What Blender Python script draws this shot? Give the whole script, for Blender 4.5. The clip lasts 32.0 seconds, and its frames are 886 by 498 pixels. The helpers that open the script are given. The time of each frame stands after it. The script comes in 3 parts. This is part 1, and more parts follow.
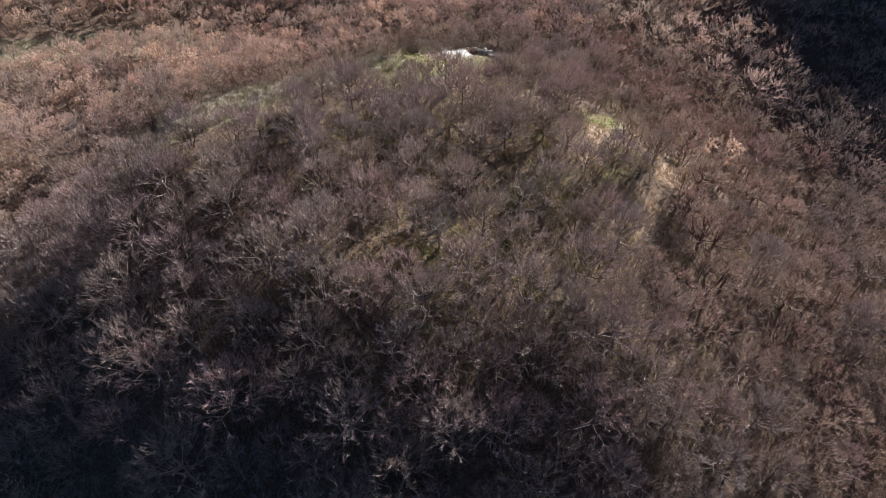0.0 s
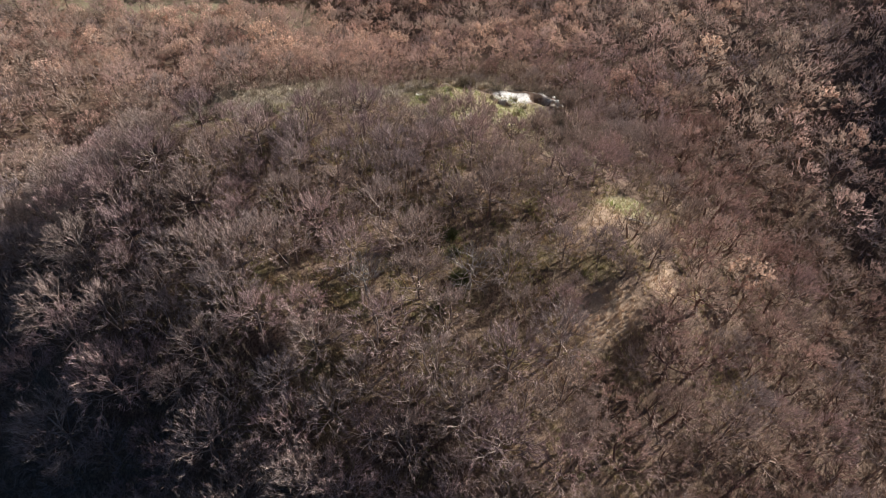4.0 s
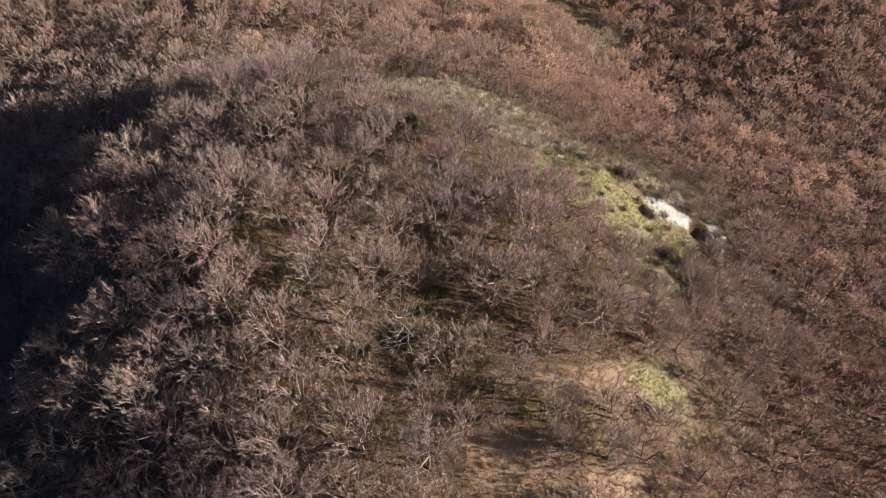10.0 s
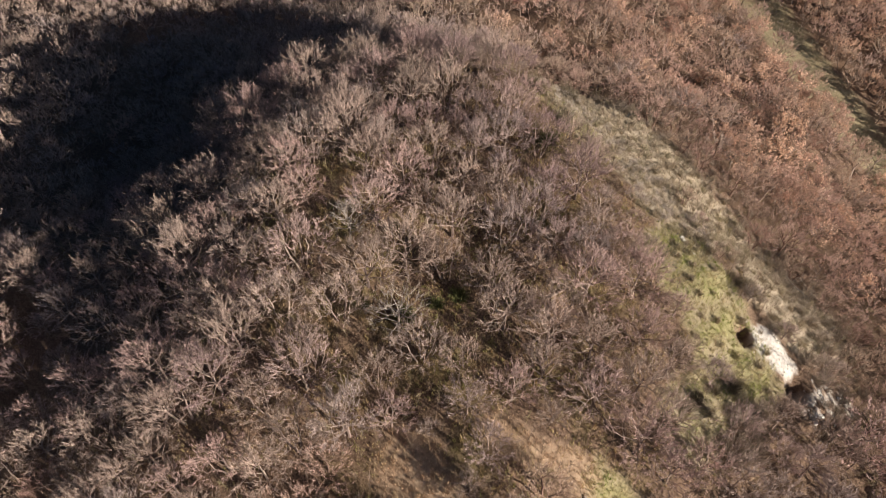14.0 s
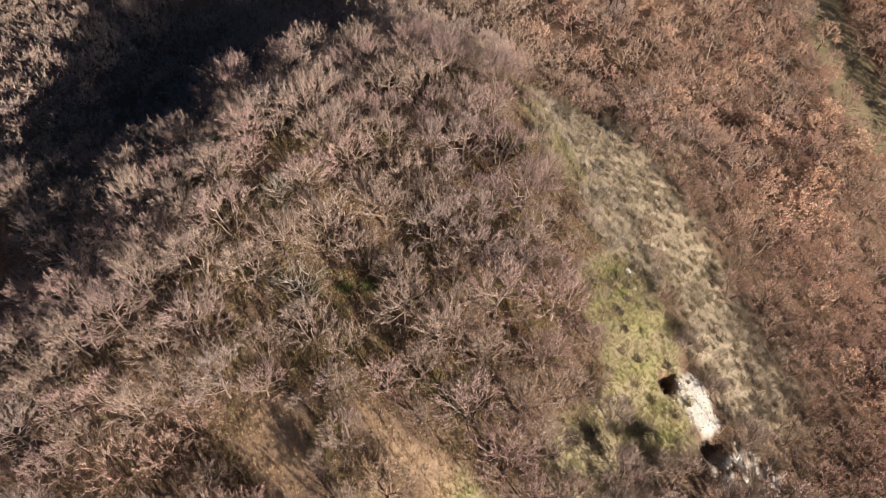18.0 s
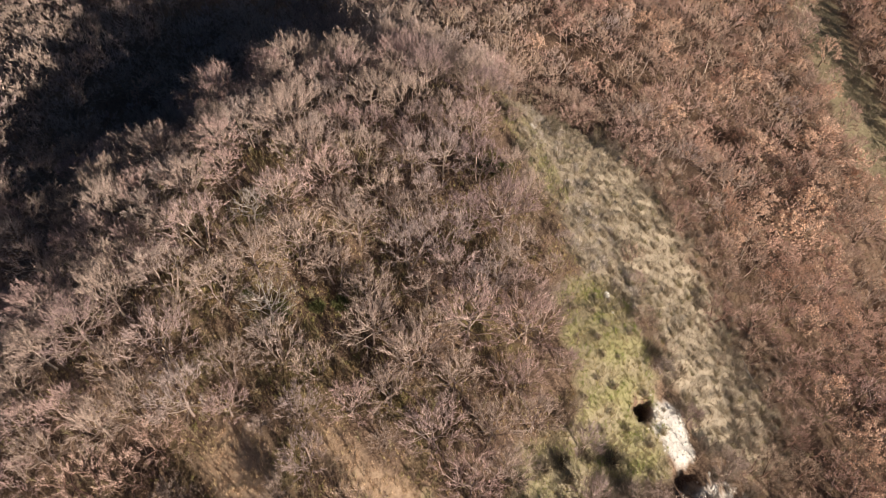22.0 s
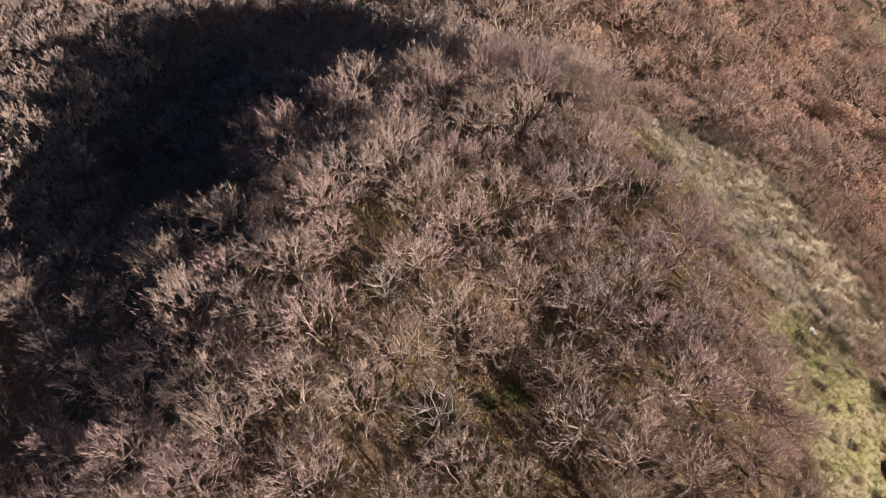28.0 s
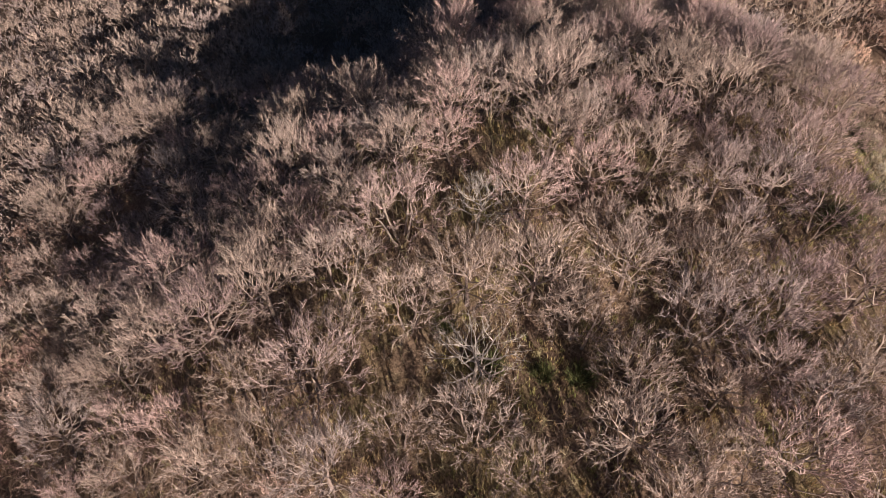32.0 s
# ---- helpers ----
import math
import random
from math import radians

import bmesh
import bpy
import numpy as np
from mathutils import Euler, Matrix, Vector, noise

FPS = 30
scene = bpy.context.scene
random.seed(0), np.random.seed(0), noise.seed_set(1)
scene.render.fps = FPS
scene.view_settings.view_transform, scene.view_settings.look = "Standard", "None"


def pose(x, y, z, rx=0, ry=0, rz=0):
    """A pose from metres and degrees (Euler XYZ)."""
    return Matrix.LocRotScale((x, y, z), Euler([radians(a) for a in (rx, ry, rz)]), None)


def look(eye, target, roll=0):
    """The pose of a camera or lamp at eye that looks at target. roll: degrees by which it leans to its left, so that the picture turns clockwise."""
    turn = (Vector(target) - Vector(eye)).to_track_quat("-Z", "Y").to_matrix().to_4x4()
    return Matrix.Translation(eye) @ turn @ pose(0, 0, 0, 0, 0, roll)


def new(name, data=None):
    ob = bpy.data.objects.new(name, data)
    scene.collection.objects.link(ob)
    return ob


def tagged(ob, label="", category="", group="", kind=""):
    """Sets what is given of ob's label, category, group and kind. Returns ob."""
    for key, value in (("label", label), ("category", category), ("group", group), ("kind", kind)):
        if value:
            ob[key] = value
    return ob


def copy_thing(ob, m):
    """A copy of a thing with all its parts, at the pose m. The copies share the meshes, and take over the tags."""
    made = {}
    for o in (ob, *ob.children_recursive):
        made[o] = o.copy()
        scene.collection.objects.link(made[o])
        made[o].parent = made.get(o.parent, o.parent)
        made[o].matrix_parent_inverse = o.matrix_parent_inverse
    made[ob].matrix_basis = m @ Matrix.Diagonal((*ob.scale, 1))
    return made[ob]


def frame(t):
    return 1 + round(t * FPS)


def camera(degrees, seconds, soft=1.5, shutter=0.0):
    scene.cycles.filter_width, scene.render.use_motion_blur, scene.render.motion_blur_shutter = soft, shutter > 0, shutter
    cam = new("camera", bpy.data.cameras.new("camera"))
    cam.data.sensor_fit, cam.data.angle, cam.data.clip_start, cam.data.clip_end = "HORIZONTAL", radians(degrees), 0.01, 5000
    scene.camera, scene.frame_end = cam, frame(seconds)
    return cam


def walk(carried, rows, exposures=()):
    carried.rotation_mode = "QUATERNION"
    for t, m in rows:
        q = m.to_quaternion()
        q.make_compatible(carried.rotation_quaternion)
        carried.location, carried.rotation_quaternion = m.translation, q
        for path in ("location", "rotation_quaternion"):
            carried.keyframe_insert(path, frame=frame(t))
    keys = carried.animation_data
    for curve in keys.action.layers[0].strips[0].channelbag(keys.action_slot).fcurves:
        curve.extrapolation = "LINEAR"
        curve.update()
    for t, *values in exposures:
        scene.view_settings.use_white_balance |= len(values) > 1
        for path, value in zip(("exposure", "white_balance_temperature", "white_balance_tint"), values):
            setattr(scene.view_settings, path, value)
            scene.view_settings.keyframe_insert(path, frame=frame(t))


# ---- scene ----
cam = camera(64.9, 32.0, soft=0.9)
METRES, EYE, TILT, LEAN, TURN = 120.0, 60.0, -52.35, -1.0, 0.0
ROWS = [
    (0.0, 0.0, 0.0, 0.0, 0.0, 0.0, -0.0),
    (0.5, 0.018, 0.0026, 0.0054, 1.34, 0.02, -1.76),
    (1.0, 0.0358, 0.0059, 0.0112, 2.81, 0.03, -3.69),
    (1.5, 0.0524, 0.0095, 0.017, 4.24, -0.02, -5.57),
    (2.0, 0.0699, 0.014, 0.024, 5.78, -0.16, -7.54),
    (2.5, 0.0872, 0.0193, 0.0312, 7.34, -0.34, -9.5),
    (3.0, 0.104, 0.0253, 0.0386, 8.9, -0.54, -11.49),
    (3.5, 0.1208, 0.0317, 0.047, 10.51, -0.86, -13.45),
    (5.5, 0.182, 0.0609, 0.0848, 18.44, -3.17, -22.56),
    (6.0, 0.1952, 0.0697, 0.0953, 20.93, -4.12, -25.27),
    (6.5, 0.2078, 0.0781, 0.1063, 23.47, -5.22, -27.71),
    (7.0, 0.2202, 0.0876, 0.118, 26.31, -6.54, -30.35),
    (7.5, 0.2318, 0.0976, 0.1301, 29.32, -8.06, -32.97),
    (8.0, 0.2428, 0.1077, 0.1431, 32.52, -9.83, -35.42),
    (8.5, 0.2523, 0.1175, 0.1555, 35.69, -11.66, -37.71),
    (9.0, 0.2612, 0.1277, 0.168, 39.05, -13.71, -39.91),
    (9.5, 0.2703, 0.1387, 0.1819, 42.9, -16.17, -42.05),
    (10.0, 0.2779, 0.1497, 0.1956, 46.94, -18.87, -44.13),
    (10.5, 0.2855, 0.1611, 0.2096, 51.28, -21.84, -46.0),
    (11.0, 0.2917, 0.1723, 0.2239, 55.91, -25.18, -47.73),
    (11.5, 0.297, 0.1831, 0.2375, 60.55, -28.59, -49.16),
    (12.0, 0.3022, 0.1946, 0.2518, 65.76, -32.47, -50.48),
    (12.5, 0.3064, 0.206, 0.2662, 71.34, -36.73, -51.59),
    (13.0, 0.3099, 0.217, 0.2802, 78.74, -42.5, -52.67),
    (13.5, 0.3128, 0.2284, 0.2949, 88.41, -50.12, -53.26),
    (15.5, 0.3138, 0.2717, 0.3512, 113.62, -69.98, -51.1),
    (16.0, 0.3119, 0.2822, 0.3648, 114.09, -70.27, -50.97),
    (16.5, 0.309, 0.2914, 0.3764, 114.62, -70.64, -50.84),
    (17.0, 0.3054, 0.3002, 0.3878, 115.64, -71.36, -50.62),
    (17.5, 0.3014, 0.3079, 0.398, 116.65, -72.09, -50.41),
    (18.0, 0.2975, 0.3146, 0.4068, 117.46, -72.66, -50.29),
    (18.5, 0.2935, 0.32, 0.414, 117.96, -73.02, -50.26),
    (19.0, 0.2902, 0.3243, 0.4197, 118.28, -73.22, -50.22),
    (19.5, 0.287, 0.3277, 0.4244, 118.58, -73.44, -50.21),
    (20.0, 0.2844, 0.3301, 0.4278, 118.89, -73.67, -50.19),
    (20.5, 0.2814, 0.3318, 0.4305, 119.26, -73.95, -50.19),
    (21.0, 0.2787, 0.331, 0.4307, 119.56, -74.19, -50.19),
    (21.5, 0.2767, 0.328, 0.4281, 119.66, -74.26, -50.18),
    (22.0, 0.2753, 0.3228, 0.4223, 119.81, -74.4, -50.2),
    (22.5, 0.2748, 0.3164, 0.4145, 119.94, -74.51, -50.15),
    (23.0, 0.2745, 0.308, 0.4043, 120.09, -74.7, -50.12),
    (23.5, 0.2743, 0.2983, 0.3917, 120.18, -74.82, -50.08),
    (24.0, 0.2732, 0.2873, 0.3775, 120.32, -74.99, -50.01),
    (24.5, 0.2703, 0.2756, 0.3623, 120.34, -75.04, -49.79),
    (25.0, 0.2654, 0.2651, 0.3458, 119.74, -74.61, -49.65),
    (25.5, 0.2581, 0.2596, 0.3264, 117.71, -73.07, -49.85),
    (26.0, 0.2476, 0.2567, 0.3065, 114.38, -70.52, -50.32),
    (26.5, 0.2361, 0.2555, 0.2894, 110.03, -67.05, -50.78),
    (28.5, 0.2042, 0.2872, 0.2619, 107.61, -65.43, -50.39),
    (29.0, 0.1973, 0.303, 0.2659, 110.28, -67.44, -50.0),
    (29.5, 0.1922, 0.3148, 0.2723, 121.45, -75.99, -48.12),
    (30.0, 0.1904, 0.3214, 0.2765, 134.51, -85.37, -43.59),
    (30.5, 0.19, 0.3273, 0.277, 138.74, -88.22, -41.35),
    (31.0, 0.1899, 0.3364, 0.2729, 139.82, -88.94, -40.62),
    (31.5, 0.1902, 0.3458, 0.2673, 140.54, -89.48, -40.1),
    (32.0, 0.1899, 0.3546, 0.2613, 140.69, -89.63, -39.91),
]
EXPOSURES = [(0.0, 0.78, 5700, 5), (6.0, 0.6, 6350, 9), (9.0, 0.6, 6600, 10), (19.0, 0.57, 7200, 11), (25.0, 0.57, 7050, 12), (31.0, 0.53, 6950, 15)]
walk(cam, [(t, pose(0, 0, EYE, TILT, LEAN, TURN) @ pose(METRES * x, METRES * y, METRES * z, 90 + pitch, roll, yaw)) for t, x, y, z, yaw, pitch, roll in ROWS], EXPOSURES)

import itertools

# ---- world and light ----
SUN_AZ, SUN_EL = 34.0, 21.0          # degrees from +y towards +x, and above the horizon
world = bpy.data.worlds.new("world")
scene.world = world
world.use_nodes = True
wn = world.node_tree.nodes
sky = wn.new("ShaderNodeTexSky")
sky.sky_type = "NISHITA"
sky.sun_disc = False
sky.ozone_density = 7.0
sky.sun_elevation, sky.sun_rotation = radians(SUN_EL), radians(SUN_AZ)
wn["Background"].inputs[1].default_value = 0.026
world.node_tree.links.new(sky.outputs[0], wn["Background"].inputs[0])
sun = new("sun", bpy.data.lights.new("sun", "SUN"))
sun.data.energy, sun.data.angle, sun.data.color = 5.0, radians(0.5), (1.0, 0.90, 0.825)
sa, se = radians(SUN_AZ), radians(SUN_EL)
sun.matrix_world = look((300 * math.sin(sa) * math.cos(se), 300 * math.cos(sa) * math.cos(se), 300 * math.sin(se)), (0, 0, 0))

# ---- the lie of the land ----
BASE, SLOPE_X, SLOPE_Y = -21.85, 0.015, 0.009
HILL = (-17.7, 37.8, 57.7, 70.6, 1.914, 33.8)         # x, y, two widths, turn, height
KNOLLS = [                                             # x, y, width, height
    (-41.0, 110.3, 33.3, -8.7), (44.8, 119.5, 38.9, 10.7), (-56.0, 17.3, 29.2, -9.4), (114.8, 110.9, 46.0, 12.6), (20.3, 50.2, 14.3, 5.2),
    (15.1, 27.3, 8.6, 4.3), (-3.7, 71.3, 10.6, 3.0), (-48.7, 55.7, 16.4, -8.0), (-2.6, 31.9, 8.7, 3.2), (-49.6, 100.3, 11.3, 5.0),
    (-55.3, 78.5, 8.8, -3.2), (-16.8, 81.4, 8.3, -2.4), (-27.0, 50.0, 6.0, 2.6), (-21.0, 55.0, 7.0, 1.4), (-12.0, 61.0, 7.0, 1.3), (-17.0, -1.0, 10.0, -3.4),
    # the last of this row is an unseen hill, added to shade the north-east
    (-27.0, 4.5, 12.0, -6.0), (-19.0, 9.0, 8.0, -3.0), (-42.0, -2.0, 12.0, -4.0), (-13.5, 19.0, 7.0, -1.7), (-27.0, 20.5, 8.0, -1.6), (-8.0, 12.5, 6.0, -0.9), (-40.0, 24.0, 9.0, -1.5), (-22.0, 28.5, 6.0, 0.6), (8.5, 18.5, 6.5, -1.0), (117.0, 177.0, 52.0, 57.0),
    (-5.0, 17.0, 9.0, -1.4), (2.0, 9.0, 8.0, -0.8), (-20.0, 24.0, 8.0, -1.0), (-31.0, 30.0, 8.0, -0.9),
    (12.0, 65.5, 5.0, 1.3), (5.3, 79.5, 4.8, 1.3), (-37.0, 71.0, 8.0, 1.2),
]
DRY_SLOPE = [(-30, 60.5), (-22, 69), (-13, 77), (-5, 81)]
PIT = (1.9, 73.3)
HOLLOW = (5.7, 78.3)


def wave(x, y, k, a):
    """A smooth uneven surface, about -1 to 1, with waves of about k metres."""
    q = 2 * np.pi / k
    return (np.sin(q * (x + 0.3 * y) + a) + np.sin(q * (0.83 * y - 0.47 * x) + 2.1 * a + 1) + np.sin(1.7 * q * (0.6 * x + 0.7 * y) + 3.3 * a)) / 3


def land(x, y):
    """The ground's height at x, y (arrays)."""
    x, y = np.asarray(x, float), np.asarray(y, float)
    z = BASE + SLOPE_X * 150 * np.tanh(x / 150) + SLOPE_Y * 150 * np.tanh(y / 150)
    x0, y0, sx, sy, turn, high = HILL
    u = ((x - x0) * math.cos(turn) + (y - y0) * math.sin(turn)) / sx
    v = (-(x - x0) * math.sin(turn) + (y - y0) * math.cos(turn)) / sy
    z = z + high * np.exp(-(u * u + v * v) ** 1.04)
    for kx, ky, w, h in KNOLLS:
        z = z + h * np.exp(-((x - kx) ** 2 + (y - ky) ** 2) / (w * w))
    z = z + 0.2 * strip(x, y, DRY_SLOPE, 6.6) * np.abs(wave(1.25 * x + 0.9 * y, 0.35 * (y - x), 3.6, 0.9)) * 2.4
    z = z + 0.35 * wave(x, y, 17, 1.0) + 0.16 * wave(x, y, 6.1, 2.0) + 0.05 * wave(x, y, 2.3, 4.0)
    far = np.clip((np.hypot(x, y - 40) - 200) / 400, 0, 1)
    z = z + far * (18 * wave(x, y, 420, 0.4) + 8)
    d = np.hypot(x - PIT[0], (y - PIT[1]) * 1.15)
    z = z - 5.0 * np.clip((0.95 - d) / 0.42, 0, 1) ** 0.8
    d = np.hypot(x - HOLLOW[0], y - HOLLOW[1])
    z = z - 2.2 * np.clip((1.5 - d) / 0.9, 0, 1)
    return z


def strip(x, y, line, r):
    """1 inside a band of half-width r along a line of points, 0 outside, with an uneven edge."""
    x, y = np.asarray(x, float), np.asarray(y, float)
    best = np.full(x.shape, 1e9)
    for (ax, ay), (bx, by) in zip(line[:-1], line[1:]):
        dx, dy = bx - ax, by - ay
        k = np.clip(((x - ax) * dx + (y - ay) * dy) / (dx * dx + dy * dy + 1e-9), 0, 1)
        best = np.minimum(best, np.hypot(x - ax - k * dx, y - ay - k * dy))
    edge = best / r + 0.22 * wave(x, y, 5.3, 0.7) + 0.14 * wave(x, y, 2.1, 5.0)
    return np.clip((1.15 - edge) / 0.3, 0, 1)


def z_green(x, y):
    return np.maximum.reduce([strip(x, y, [(-5, 67.5), (1, 71), (5, 72.5)], 3.6), 0.6 * strip(x, y, [(5, 72), (12, 66.5)], 2.9),
                              strip(x, y, [(18.4, 58.8), (20.4, 61.2)], 1.7), strip(x, y, [(-20, 58), (-17, 60.5)], 1.5),
                              0.55 * strip(x, y, [(-26, 53.6), (-22, 56.5)], 1.7)])


CREST = [(-30, 55.5), (-22.5, 58.5), (-16.5, 63.5), (-8, 68.5), (2, 72)]


def z_tan(x, y):
    return np.maximum.reduce([strip(x, y, DRY_SLOPE, 6.6), strip(x, y, CREST[:4], 3.3),
                              strip(x, y, [(6, 73.5), (13, 66)], 2.2)])


def z_straw(x, y):
    return np.maximum.reduce([strip(x, y, [(18.6, 43.2), (20.4, 45.4)], 2.4), 0.8 * strip(x, y, [(15.4, 49.8), (16.6, 52.5), (17.8, 57.2)], 1.15), strip(x, y, [(24, 50), (25, 52)], 1.5)])


def z_scree(x, y):
    return np.maximum(strip(x, y, [(1.5, 75.5), (3.6, 77.2)], 1.35), 0.55 * strip(x, y, [(6.8, 79.4), (5.6, 82.0), (5.0, 84.6)], 1.35) * (wave(x, y, 1.7, 3.0) > -0.15))


def z_path(x, y):
    return strip(x, y, [(-52, 118), (-72, 110), (-100, 101), (-150, 92)], 5.0)


SCRUB_LINE = [(-38, 65), (-28, 76), (-16, 85), (-4, 87), (5, 83)]


GLADES = [(0.8, 47.2, 2.2), (6.0, 45.4, 2.4), (6.3, 40.0, 1.8), (-9.2, 52.6, 1.9), (-16.5, 54.9, 2.0), (-5.4, 47.4, 1.7), (0.7, 56.4, 2.0), (-1.6, 35.2, 2.2), (8.7, 50.4, 1.8), (27.2, 52.0, 1.9), (32.8, 46.0, 1.8)]


def glades(x, y):
    """Small grassy gaps between the trees of the hilltop."""
    x, y = np.asarray(x, float), np.asarray(y, float)
    edge = np.full(x.shape, 9.0)
    for gx0, gy0, r in GLADES:
        edge = np.minimum(edge, np.hypot(x - gx0, y - gy0) / r)
    return np.clip((1.2 - edge - 0.25 * wave(x, y, 3.3, 1.9)) / 0.4, 0, 1)


def z_floor(x, y):
    """Thin grass and low weeds on the floor of the hilltop wood."""
    near = np.clip(1.35 - np.hypot((x - 4) / 29, (y - 46) / 28), 0, 1)
    patch = np.clip(0.45 + 0.9 * wave(x, y, 8.3, 0.6) + 0.5 * wave(x, y, 3.1, 2.4), 0, 1)
    return np.maximum(0.9 * glades(x, y), near * patch) * (1 - np.maximum.reduce([z_green(x, y), z_tan(x, y), z_straw(x, y), z_scree(x, y)]))


def z_open(x, y):
    """Where no trees stand."""
    return np.maximum.reduce([z_green(x, y), z_tan(x, y), z_straw(x, y), z_scree(x, y), z_path(x, y), strip(x, y, [(19.4, 42.6), (21.8, 46.8)], 2.3),
                              0.85 * strip(x, y, [(15.4, 49.2), (18.4, 57.6), (21.2, 62.0)], 1.4), glades(x, y), 0.75 * strip(x, y, SCRUB_LINE, 3.4), strip(x, y, [(5.8, 77.0), (7.4, 80.0), (5.4, 84.5)], 2.5),
                              strip(x, y, [(8.6, 73.8), (12.6, 72.6)], 1.3), 0.85 * strip(x, y, [(-28, 53.2), (-20.5, 56.4), (-14.5, 61.2), (-7, 66)], 2.6)])


# ---- materials ----
def node(nt, kind, **put):
    n = nt.nodes.new(kind)
    for key, value in put.items():
        n.inputs[key].default_value = value
    return n


def begin(name, rough=0.9):
    m = bpy.data.materials.new(name)
    m.use_nodes = True
    b = m.node_tree.nodes["Principled BSDF"]
    b.inputs["Roughness"].default_value = rough
    b.inputs["Specular IOR Level"].default_value = 0.25
    return m, m.node_tree, b


def ramp(nt, fac, stops):
    r = nt.nodes.new("ShaderNodeValToRGB")
    els = r.color_ramp.elements
    while len(els) < len(stops):
        els.new(0.5)
    for e, (p, c) in zip(els, stops):
        e.position, e.color = p, (*c, 1)
    nt.links.new(fac, r.inputs[0])
    return r.outputs[0]


def mixed(nt, fac, a, b, how="MIX"):
    n = nt.nodes.new("ShaderNodeMix")
    n.data_type, n.blend_type = "RGBA", how
    for sock, value in ((n.inputs[0], fac), (n.inputs[6], a), (n.inputs[7], b)):
        if isinstance(value, (int, float)):
            sock.default_value = value
        elif isinstance(value, tuple):
            sock.default_value = (*value, 1)
        else:
            nt.links.new(value, sock)
    return n.outputs[2]


def sums(nt, op, a, b, clamp=False):
    n = nt.nodes.new("ShaderNodeMath")
    n.operation, n.use_clamp = op, clamp
    for sock, value in ((n.inputs[0], a), (n.inputs[1], b)):
        if isinstance(value, (int, float)):
            sock.default_value = value
        else:
            nt.links.new(value, sock)
    return n.outputs[0]


def grain(nt, scale, detail=4.0, rough=0.6):
    c = nt.nodes.new("ShaderNodeNewGeometry")
    n = node(nt, "ShaderNodeTexNoise", Scale=scale, Detail=detail, Roughness=rough)
    nt.links.new(c.outputs["Position"], n.inputs["Vector"])
    return n.outputs[0]


def attr(nt, name):
    a = nt.nodes.new("ShaderNodeAttribute")
    a.attribute_name = name
    return a.outputs["Fac"]


def bumped(nt, b, height, strength, dist):
    n = node(nt, "ShaderNodeBump", Strength=strength, Distance=dist)
    nt.links.new(height, n.inputs["Height"])
    nt.links.new(n.outputs[0], b.inputs["Normal"])


def wood(name, stops, own, fine=0.5, rough=0.85, thin=0.0):
    """Bark, twigs or leaves: a tone for each tree (its own random number, or the 'tone' of a wood), and one for each piece."""
    m, nt, b = begin(name, rough)
    if own:
        tone = nt.nodes.new("ShaderNodeObjectInfo").outputs["Random"]
    else:
        tone = attr(nt, "tone")
    col = ramp(nt, tone, stops)
    isle = nt.nodes.new("ShaderNodeNewGeometry").outputs["Random Per Island"]
    col = mixed(nt, 1.0, col, ramp(nt, isle, [(0, (1 - fine,) * 3), (1, (1 + fine,) * 3)]), "MULTIPLY")
    col = mixed(nt, 0.6, col, ramp(nt, grain(nt, 1.3), [(0.3, (0.75, 0.75, 0.78)), (0.7, (1.15, 1.12, 1.08))]), "MULTIPLY")
    nt.links.new(col, b.inputs["Base Color"])
    if thin:
        glow = nt.nodes.new("ShaderNodeBsdfTranslucent")
        both = node(nt, "ShaderNodeMixShader", Fac=thin)
        nt.links.new(col, glow.inputs["Color"])
        nt.links.new(b.outputs[0], both.inputs[1])
        nt.links.new(glow.outputs[0], both.inputs[2])
        nt.links.new(both.outputs[0], nt.nodes["Material Output"].inputs["Surface"])
    return m


TWIG_TONES = [(0.0, (0.36, 0.265, 0.26)), (0.18, (0.56, 0.405, 0.37)), (0.36, (0.40, 0.335, 0.32)), (0.55, (0.52, 0.41, 0.345)), (0.75, (0.38, 0.30, 0.255)), (1.0, (0.55, 0.43, 0.375))]
BARK_TONES = [(0.0, (0.18, 0.135, 0.12)), (0.5, (0.28, 0.215, 0.185)), (1.0, (0.38, 0.31, 0.26))]
LEAF_TONES = [(0.0, (0.64, 0.43, 0.34)), (0.3, (0.56, 0.40, 0.33)), (0.55, (0.76, 0.55, 0.42)), (0.75, (0.62, 0.45, 0.35)), (1.0, (0.80, 0.58, 0.43))]
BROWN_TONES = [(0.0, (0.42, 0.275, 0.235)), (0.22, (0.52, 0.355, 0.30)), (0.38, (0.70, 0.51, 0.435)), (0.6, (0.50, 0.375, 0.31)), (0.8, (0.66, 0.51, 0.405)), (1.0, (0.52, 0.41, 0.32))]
m_twig, m_twig_far = wood("twigs", TWIG_TONES, True, 0.45, thin=0.08), wood("twigs_of_woods", TWIG_TONES, False, 0.35, thin=0.12)
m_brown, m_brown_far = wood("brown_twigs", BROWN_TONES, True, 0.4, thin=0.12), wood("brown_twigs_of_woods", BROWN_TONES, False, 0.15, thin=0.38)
m_bark, m_bark_far = wood("bark", BARK_TONES, True), wood("bark_of_woods", BARK_TONES, False)
m_leaf, m_leaf_far = wood("dry_leaves", LEAF_TONES, True, 0.45, thin=0.4), wood("dry_leaves_of_woods", LEAF_TONES, False, 0.12, thin=0.5)
m_redbark = wood("reddish_bark", [(0.0, (0.15, 0.09, 0.075)), (0.5, (0.21, 0.135, 0.11)), (1.0, (0.27, 0.19, 0.15))], True)
